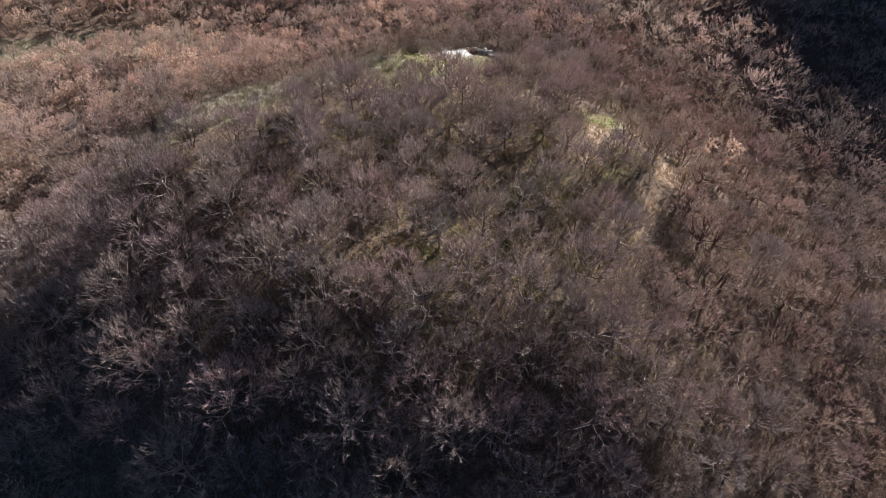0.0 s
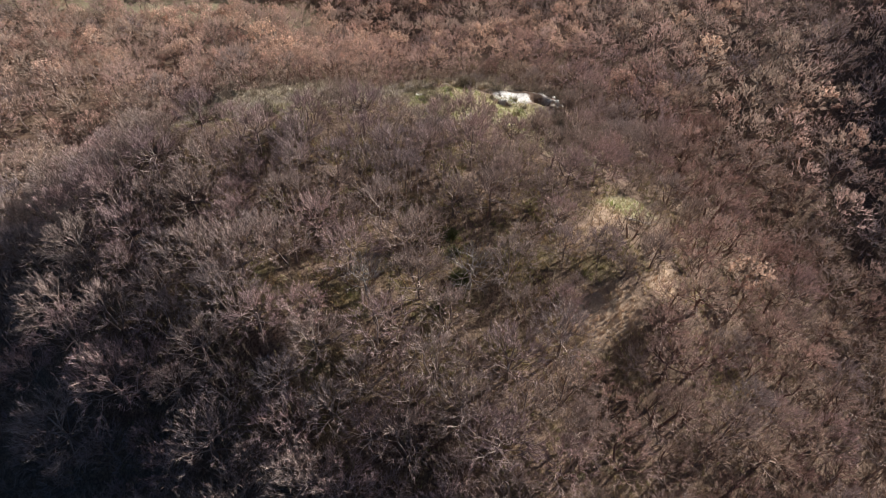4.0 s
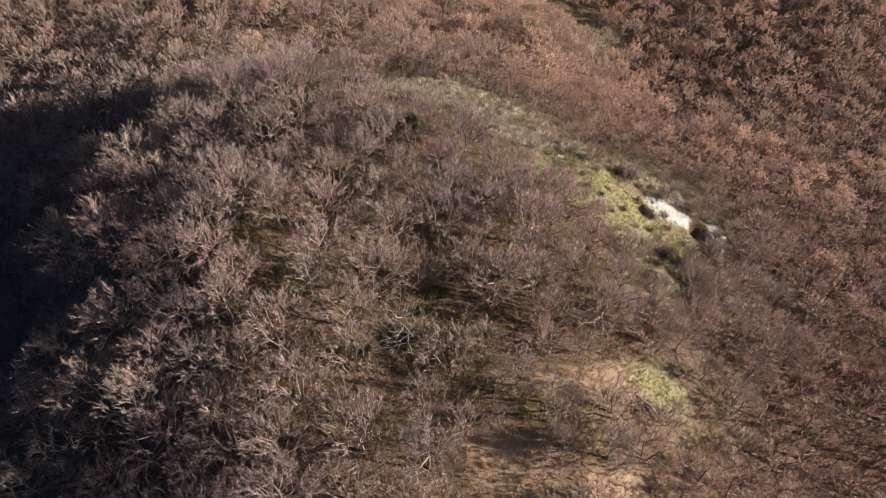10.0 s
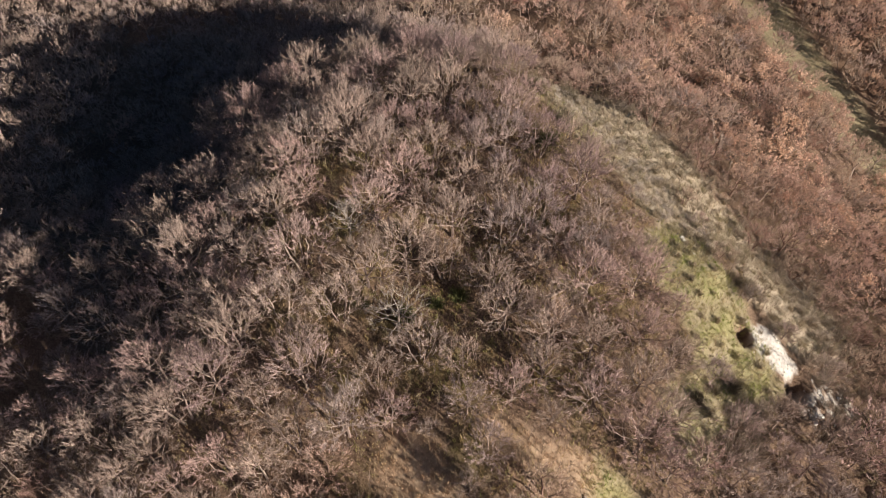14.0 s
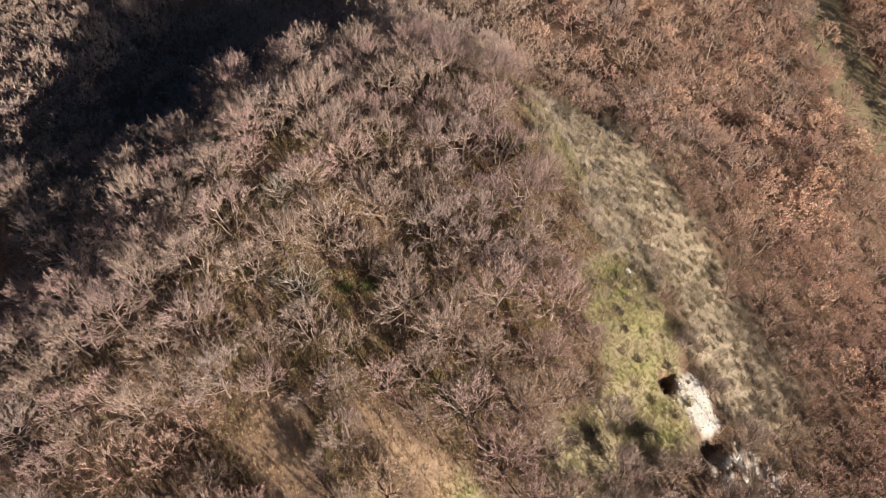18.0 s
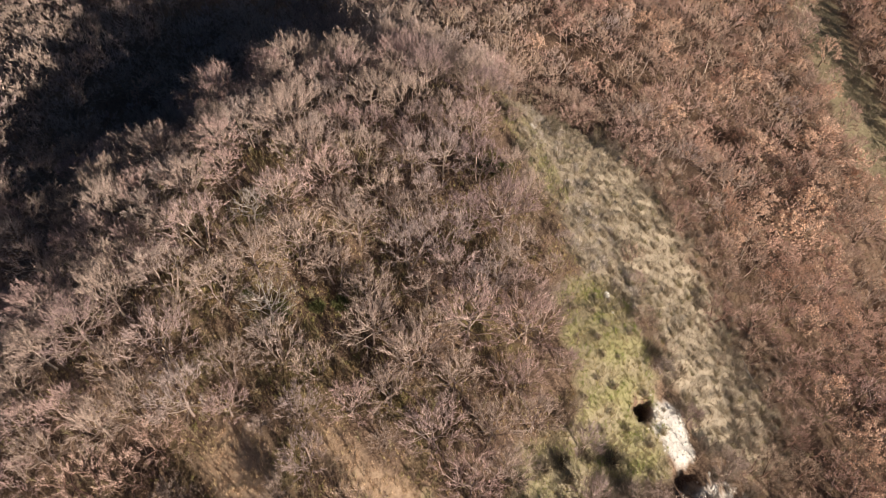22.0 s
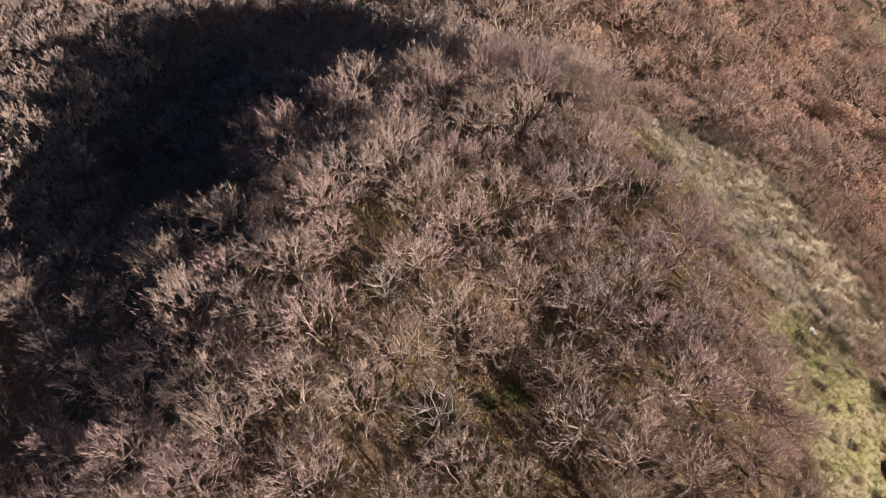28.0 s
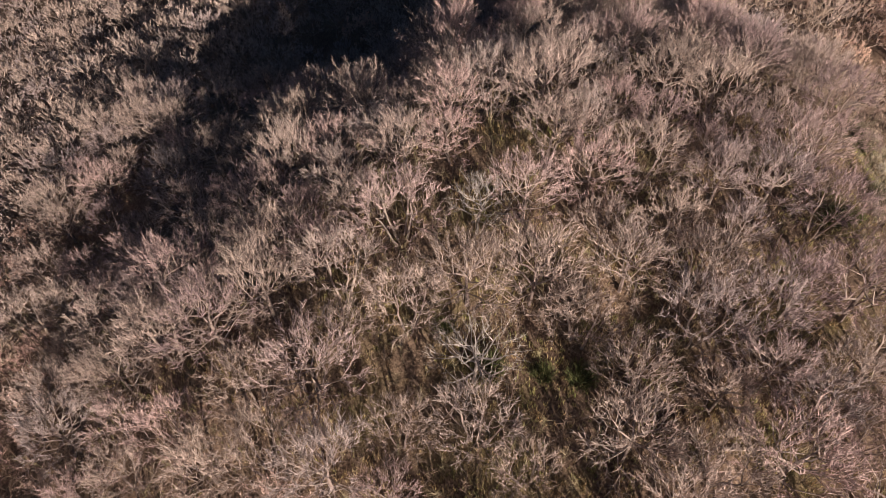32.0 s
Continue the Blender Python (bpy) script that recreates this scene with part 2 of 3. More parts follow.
# sapling tones darkened to put shade into the gaps between crowns
m_sapling = wood("sapling_twigs", [(0, (0.22, 0.165, 0.13)), (0.6, (0.31, 0.225, 0.17)), (1, (0.30, 0.26, 0.15))], False, 0.4)
m_shrub = wood("shrub_twigs", [(0, (0.30, 0.255, 0.21)), (1, (0.42, 0.35, 0.28))], True)
m_crest = wood("crest_shrub_twigs", [(0, (0.47, 0.415, 0.365)), (1, (0.60, 0.535, 0.47))], True)
m_dark = wood("dark_bush_twigs", [(0, (0.15, 0.13, 0.09)), (1, (0.23, 0.19, 0.14))], True)
m_tussock = wood("tussock_blades", [(0, (0.33, 0.275, 0.20)), (0.6, (0.48, 0.41, 0.31)), (1, (0.38, 0.34, 0.22))], True)
m_grey = wood("pale_bark", [(0, (0.33, 0.29, 0.26)), (1, (0.40, 0.355, 0.31))], True)
m_evergreen = wood("evergreen_twigs", [(0, (0.11, 0.125, 0.05)), (1, (0.18, 0.185, 0.075))], True)
m_pale = wood("bleached_wood", [(0, (0.42, 0.37, 0.32)), (1, (0.50, 0.45, 0.39))], True)
m_green = wood("green_blades", [(0, (0.30, 0.37, 0.10)), (0.3, (0.41, 0.42, 0.17)), (0.6, (0.53, 0.46, 0.27)), (1, (0.58, 0.49, 0.34))], False, 0.4, thin=0.35)
m_dry = wood("dry_blades", [(0, (0.45, 0.385, 0.295)), (0.6, (0.56, 0.495, 0.39)), (1, (0.43, 0.39, 0.27))], False, 0.4, thin=0.45)

m_straw = wood("straw_blades", [(0, (0.48, 0.34, 0.23)), (0.6, (0.62, 0.475, 0.34)), (1, (0.50, 0.40, 0.24))], False, 0.4, thin=0.3)

m_brush = wood("brush_stems", [(0, (0.24, 0.20, 0.165)), (1, (0.36, 0.30, 0.245))], False, 0.4)


def stone_material():
    m, nt, b = begin("pale_limestone", 0.85)
    tone = nt.nodes.new("ShaderNodeObjectInfo").outputs["Random"]
    col = ramp(nt, tone, [(0, (0.66, 0.63, 0.57)), (1, (0.84, 0.82, 0.78))])
    col = mixed(nt, 0.8, col, ramp(nt, grain(nt, 2.5, 8), [(0.3, (0.6, 0.58, 0.52)), (0.62, (1.05, 1.05, 1.05))]), "MULTIPLY")
    nt.links.new(col, b.inputs["Base Color"])
    bumped(nt, b, grain(nt, 6, 6), 0.6, 0.08)
    return m


m_stone = stone_material()


def ground_material():
    m, nt, b = begin("leaf_litter_ground", 0.95)
    pos = nt.nodes.new("ShaderNodeNewGeometry").outputs["Position"]
    cells = node(nt, "ShaderNodeTexVoronoi", Scale=9.0)
    nt.links.new(pos, cells.inputs["Vector"])
    leafy = ramp(nt, cells.outputs["Color"], [(0.1, (0.11, 0.075, 0.055)), (0.5, (0.195, 0.135, 0.10)), (0.9, (0.31, 0.225, 0.165))])
    col = mixed(nt, 0.75, leafy, ramp(nt, grain(nt, 0.16, 5), [(0.3, (0.62, 0.58, 0.55)), (0.7, (1.25, 1.2, 1.12))]), "MULTIPLY")
    fine = grain(nt, 2.2, 6, 0.7)
    mossy = sums(nt, "MULTIPLY", attr(nt, "moss"), ramp(nt, grain(nt, 0.22, 5, 0.62), [(0.47, (0, 0, 0)), (0.62, (1, 1, 1))]))
    col = mixed(nt, mossy, col, ramp(nt, fine, [(0.3, (0.13, 0.115, 0.045)), (0.7, (0.33, 0.275, 0.12))]))
    dry = ramp(nt, fine, [(0.28, (0.28, 0.225, 0.165)), (0.5, (0.43, 0.365, 0.275)), (0.75, (0.54, 0.475, 0.37))])
    col = mixed(nt, attr(nt, "dry"), col, dry)
    grass = ramp(nt, fine, [(0.28, (0.18, 0.17, 0.07)), (0.5, (0.33, 0.315, 0.145)), (0.72, (0.47, 0.40, 0.25))])
    col = mixed(nt, attr(nt, "grass"), col, grass)
    col = mixed(nt, attr(nt, "straw"), col, ramp(nt, fine, [(0.28, (0.28, 0.195, 0.135)), (0.5, (0.46, 0.335, 0.23)), (0.75, (0.58, 0.45, 0.32))]))
    pale = ramp(nt, grain(nt, 3.5, 8, 0.7), [(0.3, (0.55, 0.51, 0.44)), (0.6, (0.80, 0.78, 0.73))])
    col = mixed(nt, attr(nt, "scree"), col, pale)
    nt.links.new(col, b.inputs["Base Color"])
    bumped(nt, b, sums(nt, "ADD", fine, sums(nt, "MULTIPLY", grain(nt, 9, 4, 0.7), 0.4)), 0.7, 0.22)
    return m


m_ground = ground_material()


# ---- ground, one sheet to the horizon ----
def mesh_of(name, verts, tris, mats, mat_of=None, tone=None, smooth=False):
    me = bpy.data.meshes.new(name)
    verts, tris = np.asarray(verts, np.float32), np.asarray(tris, np.int32)
    k = tris.shape[1]
    me.vertices.add(len(verts))
    me.vertices.foreach_set("co", verts.ravel())
    me.loops.add(tris.size)
    me.loops.foreach_set("vertex_index", tris.ravel())
    me.polygons.add(len(tris))
    me.polygons.foreach_set("loop_start", np.arange(0, tris.size, k, dtype=np.int32))
    for m in mats:
        me.materials.append(m)
    if mat_of is not None:
        me.polygons.foreach_set("material_index", np.asarray(mat_of, np.int32))
    if tone is not None:
        me.attributes.new("tone", "FLOAT", "POINT").data.foreach_set("value", np.asarray(tone, np.float32))
    me.polygons.foreach_set("use_smooth", np.full(len(tris), smooth))
    me.update(calc_edges=True)
    return me


def ticks(lo, hi, fine_lo, fine_hi):
    mid = np.concatenate([np.arange(lo, fine_lo, 1.1), np.arange(fine_lo, fine_hi, 0.4), np.arange(fine_hi, hi, 1.1)])
    out = np.cumsum(1.6 * 1.16 ** np.arange(38))
    return np.concatenate([lo - out[::-1], mid, hi + out])


gx, gy = ticks(-140, 95, -40, 9), ticks(-85, 185, 54, 90)
GX, GY = np.meshgrid(gx, gy)
GZ = land(GX, GY)
nx, ny = len(gx), len(gy)
idx = np.arange(nx * ny).reshape(ny, nx)
quads = np.stack([idx[:-1, :-1], idx[:-1, 1:], idx[1:, 1:], idx[1:, :-1]], -1).reshape(-1, 4)
ground_mesh = mesh_of("ground", np.stack([GX, GY, GZ], -1).reshape(-1, 3), quads, [m_ground], smooth=True)
fx, fy = GX.ravel(), GY.ravel()
near_hill = np.clip(1.4 - np.hypot((fx - 2) / 30, (fy - 46) / 32), 0, 1)
for name, values in (("grass", np.maximum(z_green(fx, fy) * np.clip(0.62 + 0.5 * wave(fx, fy, 4.6, 1.1), 0.25, 0.9) * (np.hypot(fx - PIT[0], fy - PIT[1]) > 1.15), 0.4 * z_path(fx, fy))), ("dry", np.maximum.reduce([z_tan(fx, fy), 0.5 * z_path(fx, fy), 0.7 * z_green(fx, fy) * (np.hypot(fx - PIT[0], fy - PIT[1]) > 1.15)])), ("scree", z_scree(fx, fy)), ("straw", z_straw(fx, fy)),
                     ("moss", np.clip(0.7 * z_floor(fx, fy) * near_hill + 0.05, 0, 0.7))):
    ground_mesh.attributes.new(name, "FLOAT", "POINT").data.foreach_set("value", values.astype(np.float32))
ground = tagged(new("ground", ground_mesh), "hill ground of brown leaf litter, moss and dry grass", "ground", kind="structure")


# ---- trees ----
class Geo:
    """Tapered round twigs gathered into one mesh."""

    def __init__(self):
        self.v, self.f = [], []

    def tube(self, pts, rad, sides=3):
        pts = [Vector(p) for p in pts]
        n0 = len(self.v)
        d = (pts[-1] - pts[0]).normalized()
        a = d.orthogonal().normalized()
        c = d.cross(a)
        rings = []
        for p, r in zip(pts, rad):
            if r <= 0:
                rings.append([len(self.v)])
                self.v.append(p[:])
                continue
            ring = []
            for k in range(sides):
                w = 2 * math.pi * k / sides
                ring.append(len(self.v))
                self.v.append((p + (a * math.cos(w) + c * math.sin(w)) * r)[:])
            rings.append(ring)
        for lo, hi in zip(rings[:-1], rings[1:]):
            for k in range(sides):
                j = (k + 1) % sides
                if len(hi) == 1:
                    self.f.append((lo[k], lo[j], hi[0]))
                else:
                    self.f += [(lo[k], lo[j], hi[j]), (lo[k], hi[j], hi[k])]

    def blade(self, p, d, length, width, rng):
        """One thin flat twig."""
        p, d = Vector(p), Vector(d)
        side = d.cross(Vector((rng.uniform(-1, 1), rng.uniform(-1, 1), rng.uniform(-1, 1)))).normalized() * width
        n0 = len(self.v)
        self.v += [(p - side)[:], (p + side)[:], (p + d * length)[:]]
        self.f.append((n0, n0 + 1, n0 + 2))

    def leaf(self, p, size, rng):
        p = Vector(p)
        a = Vector((rng.gauss(0, 1), rng.gauss(0, 1), rng.gauss(0, 1))).normalized()
        c = a.orthogonal().normalized() * size * 0.62
        n0 = len(self.v)
        self.v += [(p - a * size)[:], (p + c)[:], (p + a * size)[:], (p - c)[:]]
        self.f += [(n0, n0 + 1, n0 + 2), (n0, n0 + 2, n0 + 3)]

    def mesh(self, name, material):
        return mesh_of(name, self.v, self.f, [material])


def ball(rng):
    return Vector((rng.gauss(0, 1), rng.gauss(0, 1), rng.gauss(0, 1))).normalized()


UP = Vector((0, 0, 1))


def grow(seed, high, wide, stems=1, limbs=10, forks=3, branches=5, twigs=11, leaves=0.0, rough=False, stout=1.0, blade=0.0145):
    """A bare or dry-leaved tree with a domed crown: trunk, a list of limbs, twigs and leaves. rough: fewer, flatter pieces for far woods. stout: how thick the limbs are."""
    rng = random.Random(seed)
    trunk, limb_list, twig, leaf = Geo(), [], Geo(), Geo()
    sides = 3 if rough else 5
    heart = Vector((rng.uniform(-0.25, 0.25), rng.uniform(-0.25, 0.25), high * 0.40))
    feet = []
    r0 = rng.uniform(0.08, 0.115) / (stems ** 0.45) * stout
    for s in range(stems):
        turn = 6.28 * s / stems + rng.uniform(-0.5, 0.5)
        out = Vector((math.cos(turn), math.sin(turn), 0))
        lean = 0.0 if stems == 1 else rng.uniform(0.25, 0.5) * wide
        top = heart + out * lean + UP * high * rng.uniform(0.10, 0.22)
        pts = [out * 0.14 * (stems > 1) - UP * 0.5]
        for k in (0.3, 0.55, 0.8, 1.0):
            pts.append(pts[0].lerp(top, k) + out * lean * 0.25 * k * (1 - k) + ball(rng) * 0.13 * k)
        trunk.tube(pts, [r0 * 1.4, r0, r0 * 0.85, r0 * 0.65, r0 * 0.42], sides)
        feet.append((pts, out))
    golden = rng.uniform(0, 6.28)
    for i in range(limbs):
        limb = Geo()
        u = (i + rng.uniform(0.2, 0.8)) / limbs
        golden += 2.4 + rng.uniform(-0.4, 0.4)
        flat = Vector((math.cos(golden), math.sin(golden), 0))
        pts, _ = max(feet, key=lambda e: e[1].dot(flat)) if stems > 1 else feet[0]
        polar = radians(8 + 76 * u ** 0.8)
        far = rng.uniform(0.78, 1.0)
        tip = heart + flat * wide * math.sin(polar) * far + UP * high * 0.5 * math.cos(polar) * far
        f = min(0.99, max(0.36, 1.0 - 0.64 * u + rng.uniform(-0.08, 0.08))) * 4
        base = pts[int(f)].lerp(pts[int(f) + 1], f - int(f))
        mid = base.lerp(tip, 0.5) + flat * wide * 0.09 - UP * 0.14 + ball(rng) * 0.2
        if rough:
            limb.blade(base, (tip - base).normalized(), (tip - base).length, 0.055, rng)
        else:
            limb.tube([base, base.lerp(mid, 0.5) + ball(rng) * 0.09, mid, mid.lerp(tip, 0.5) + ball(rng) * 0.1, tip], [r0 * 0.5, r0 * 0.4, r0 * 0.3, r0 * 0.2, 0.007], 3)
        shoots = [(mid, tip)]
        for j in range(forks):
            root = base.lerp(mid, rng.uniform(0.5, 1.0))
            spread = polar + rng.uniform(-0.42, 0.42)
            aim = golden + (1 if j % 2 else -1) * rng.uniform(0.25, 0.75) * min(2.5, 0.55 / max(0.2, math.sin(polar)) + 0.45)
            end = heart + Vector((math.cos(aim), math.sin(aim), 0)) * wide * math.sin(spread) * rng.uniform(0.74, 1.0) + UP * high * 0.5 * math.cos(spread) * rng.uniform(0.76, 1.0)
            if rough:
                limb.blade(root, (end - root).normalized(), (end - root).length, 0.04, rng)
            else:
                limb.tube([root, root.lerp(end, 0.5) + ball(rng) * 0.1, end], [r0 * 0.28, r0 * 0.18, 0.006], 3)
            shoots.append((root, end))
        for lo, tip in shoots:
            for j in range(branches):
                g = 0.34 + 0.66 * (j + rng.random()) / branches
                p = lo.lerp(tip, g)
                away = (p - heart).normalized()
                d = ((tip - lo).normalized() * 0.4 + away * 0.45 + ball(rng) * 0.72 + UP * 0.28).normalized()
                length = rng.uniform(0.4, 0.95) * high / 5.2
                end = p + d * length
                limb.blade(p, d, length, 0.026 if rough else 0.017, rng)
                for k in range(twigs):
                    h = 0.1 + 0.9 * (k + rng.random()) / twigs
                    q = p.lerp(end, h)
                    w = (d * 0.4 + away * 0.4 + ball(rng) * 0.7 + UP * 0.36).normalized()
                    size = rng.uniform(0.2, 0.5) * high / 5.2 * (0.85 if rough else 1)
                    twig.blade(q, w, size, blade, rng)
                    if leaves and rng.random() < leaves:
                        for n in range(2):
                            leaf.leaf(q + w * size * rng.uniform(0.2, 1.0) + ball(rng) * 0.13, rng.uniform(0.08, 0.135) * (1.25 if rough else 1), rng)
        limb_list.append(limb)
    return trunk, limb_list, twig, leaf


BARE = [grow(10, 5.2, 2.3), grow(11, 5.8, 2.6, limbs=11), grow(12, 4.6, 2.0, limbs=9), grow(13, 5.0, 2.2, stems=3),
        grow(14, 5.4, 2.7, limbs=11), grow(15, 4.4, 2.1, stems=2), grow(16, 5.9, 2.2), grow(17, 4.8, 2.5, stems=4, limbs=11)]
SPREADING = [grow(20, 4.6, 2.5, stems=2, limbs=9, twigs=9, stout=1.5), grow(21, 5.0, 2.7, limbs=9, twigs=9, stout=1.35), grow(22, 4.2, 2.3, stems=3, limbs=9, twigs=9, stout=1.6),
             grow(23, 4.8, 2.4, limbs=10, twigs=9, stout=1.3), grow(24, 4.4, 2.6, stems=2, limbs=10, twigs=9, stout=1.5)]
LEAFY = [grow(30 + k, 4.6 + 0.25 * k, 2.1, limbs=9, forks=2, branches=4, twigs=5, leaves=0.8) for k in range(4)]
BARE_FAR = [grow(50 + k, 4.8 + 0.2 * k, 2.15 + 0.1 * k, stems=1 + k % 2, limbs=9, forks=2, branches=4, twigs=6, rough=True, blade=0.046) for k in range(6)]
LEAFY_FAR = [grow(60 + k, 4.6 + 0.3 * k, 2.1, limbs=8, forks=2, branches=3, twigs=4, leaves=0.9, rough=True, blade=0.03) for k in range(4)]


def model_tree(name, geos, label, category, group, twig_mat, split=False, bark=None):
    """The first of a kind of tree, at the origin: an Empty at its foot with trunk, limbs, twigs and leaves."""
    top = tagged(new(name), label, category, group)
    trunk, limb_list, twig, leaf = geos
    bark = bark or m_bark
    if not split:
        whole = Geo()
        for g in limb_list:
            whole.f += [tuple(k + len(whole.v) for k in f) for f in g.f]
            whole.v += g.v
        limb_list = [whole]
    for part_name, g, mat in [("trunk", trunk, bark)] + [("limb" if split else "branchwork", g, bark) for g in limb_list] + [("twig_crown", twig, twig_mat), ("dry_foliage", leaf, m_leaf)]:
        if g.v:
            child = new(part_name, g.mesh(part_name, mat))
            child.parent = top
            if part_name in ("twig_crown", "dry_foliage", "branchwork"):
                tagged(child, kind="stuff")
    return top


def joined(geos):
    """Trunk, limbs, twigs and leaves of one tree as arrays, with the number of the material."""
    trunk, limb_list, twig, leaf = geos
    vs, fs, ms, n = [], [], [], 0
    for k, g in [(0, trunk)] + [(0, g) for g in limb_list] + [(1, twig), (2, leaf)]:
        if g.v:
            vs.append(np.array(g.v, np.float32))
            fs.append(np.array(g.f, np.int32) + n)
            ms.append(np.full(len(g.f), k))
            n += len(g.v)
    return np.concatenate(vs), np.concatenate(fs), np.concatenate(ms)


def scatter(seed, spacing, box, keep, first=()):
    """Places at least about spacing apart inside the box, kept with the chance that keep(x, y) gives."""
    rng = np.random.default_rng(seed)
    x0, y0, x1, y1 = box
    n = int((x1 - x0) * (y1 - y0) / spacing ** 2 * 9)
    xs, ys = rng.uniform(x0, x1, n), rng.uniform(y0, y1, n)
    ok = keep(xs, ys) > rng.random(n)
    cells, got = {}, []
    for x, y in itertools.chain(first, zip(xs[ok], ys[ok])):
        i, j = int(x // spacing), int(y // spacing)
        if all((x - a) ** 2 + (y - b) ** 2 >= spacing ** 2 for di in (-1, 0, 1) for dj in (-1, 0, 1) for a, b in cells.get((i + di, j + dj), ())):
            cells.setdefault((i, j), []).append((x, y))
            got.append((x, y))
    return np.array(got)


OVERFLOWN = [(-78, -80), (-8, -80), (34, 0), (50, 20), (74, 60), (92, 100), (92, 132), (66, 158), (42, 182), (-56, 182), (-95, 152), (-138, 128), (-122, 60), (-120, 0)]


def in_view(x, y):
    """The stretch of country that the flight looks over, inside a rough outline."""
    inside = np.zeros(np.shape(x), bool)
    for (ax, ay), (bx, by) in zip(OVERFLOWN, OVERFLOWN[1:] + OVERFLOWN[:1]):
        if ay != by:
            inside ^= ((ay > y) != (by > y)) & (x < (bx - ax) * (y - ay) / (by - ay) + ax)
    return inside


def leafy_share(x, y):
    """How many of the trees still hold dry leaves: many north-west of the hill, some in the north."""
    down = (y - 62) * 0.8 - (x + 20) * 0.62
    share = 0.46 * np.clip((down - 12) / 14, 0, 1) * np.clip((20 - x) / 25, 0, 1)
    share = np.maximum(share, 0.20 * np.clip((y - 80) / 10, 0, 1) * np.clip((65 - x) / 20, 0, 1))
    return np.where(np.hypot(x, y - 38) < 38, 0, np.maximum(share, 0.01))


def steep_side(x, y):
    """The steep wooded flank turned away from the sun, where taller trees stand wider apart."""
    return strip(x, y, STEEP_SIDE, 9.0)


STEEP_SIDE = [(-34, 22), (-22, 17), (-8, 12), (4, 10)]
TALL_BARE = [(-21.8, 35.5), (-8.9, 31.4), (-6.4, 37.2), (-19.1, 43.4), (-13.3, 34.0), (-9.5, 42.5), (13.5, 34.9), (11.2, 29.3), (-6.2, 21.8),
             (8.0, 32.2), (8.2, 26.4), (2.2, 41.5), (-15.9, 23.5), (-2.6, 18.2), (-19.1, 19.7), (-26.0, 33.6), (-24.6, 27.9), (-30.7, 24.5), (12.5, 22.7),
             (1.7, 21.4), (-7.3, 15.6), (-30.0, -23.9), (-15.5, -4.7), (-20.9, -6.8), (16.5, 26.0), (0.5, 36.6), (7.9, 41.6)]
TALL_LEAFY = [(-32.8, 86.2), (-70.6, 79.5), (-10.6, 98.2), (-14.2, 94.5), (-32.2, 81.5), (32.6, 56.7), (14.9, 89.3), (25.4, 102.9), (5.5, 107.2), (-49.0, 103.6), (-58.0, 85.0)]
spots = scatter(3, 2.95, (-140, -82, 94, 184), lambda x, y: np.where(in_view(x, y), (1 - z_open(x, y)) * (1 - 0.25 * steep_side(x, y)), 0), TALL_BARE + TALL_LEAFY)
SX, SY = spots[:, 0], spots[:, 1]
SZ = land(SX, SY)
pick = np.random.default_rng(8)
is_leafy = pick.random(len(spots)) < leafy_share(SX, SY)
is_leafy[:len(TALL_BARE)], is_leafy[len(TALL_BARE):len(TALL_BARE + TALL_LEAFY)] = False, True
down_slope = (SY - 62) * 0.8 - (SX + 20) * 0.62
is_brown = (pick.random(len(spots)) < np.clip((down_slope + 4) / 14, 0, 0.9)) | (pick.random(len(spots)) < np.clip((SX - 16) / 12, 0, 0.75) * np.clip((70 - SX) / 40, 0.4, 1))
size = pick.uniform(0.78, 1.16, len(spots))
size[:len(TALL_BARE)] = 1.14
size *= 1.1               # crowns that meet
size *= 1 + np.where(np.arange(len(spots)) < len(TALL_BARE), 0.2, -0.14) * steep_side(SX, SY)
size *= 1 - 0.55 * strip(SX, SY, CREST, 7.2)
size *= 1 - 0.2 * strip(SX, SY, [(-34, 70), (-24, 80), (-12, 88), (2, 88)], 6.0)
size *= 1 - 0.3 * strip(SX, SY, [(19.6, 42.0), (22.0, 48.0)], 4.2) - 0.25 * strip(SX, SY, [(17, 49), (19, 57), (22, 62)], 4.4)
spin = pick.uniform(0, 360, len(spots))
kind_of = pick.integers(0, 1000, len(spots))
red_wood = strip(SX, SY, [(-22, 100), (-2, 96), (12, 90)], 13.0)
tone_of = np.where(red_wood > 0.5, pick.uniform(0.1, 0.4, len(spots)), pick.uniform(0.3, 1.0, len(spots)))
rank = np.hypot((SX - 3) / 1.0, (SY - 38) / 1.0)
single_bare = set(np.argsort(np.where(is_leafy | is_brown, 1e9, rank))[:290].tolist())
single_brown = set(np.argsort(np.where(is_leafy | ~is_brown, 1e9, rank))[:150].tolist())
single_leafy = set(np.argsort(np.where(is_leafy, np.hypot(SX + 30, SY - 78), 1e9))[:140].tolist())

bare_models = [model_tree("bare_tree", g, "leafless grey-brown deciduous tree with fine upswept twigs on the hill", "tree", "bare trees on the hill", m_twig, True) for g in BARE]
brown_models = [model_tree("slope_tree", g, "leafless reddish-brown deciduous tree with spreading crown on the slope", "tree", "brown trees on the slope", m_brown, bark=m_redbark) for g in SPREADING]
leafy_models = [model_tree("oak_tree", g, "small oak holding dry russet leaves on the lower slope", "tree", "russet oaks", m_brown) for g in LEAFY]
used = set()


def plant(models, i):
    ob = models[kind_of[i] % len(models)]
    m = pose(SX[i], SY[i], SZ[i], 0, 0, spin[i]) @ Matrix.Scale(size[i], 4)
    if ob.name not in used:
        used.add(ob.name)
        ob.matrix_basis = m
        return
    c = copy_thing(ob, pose(0, 0, 0))
    c.matrix_basis = m


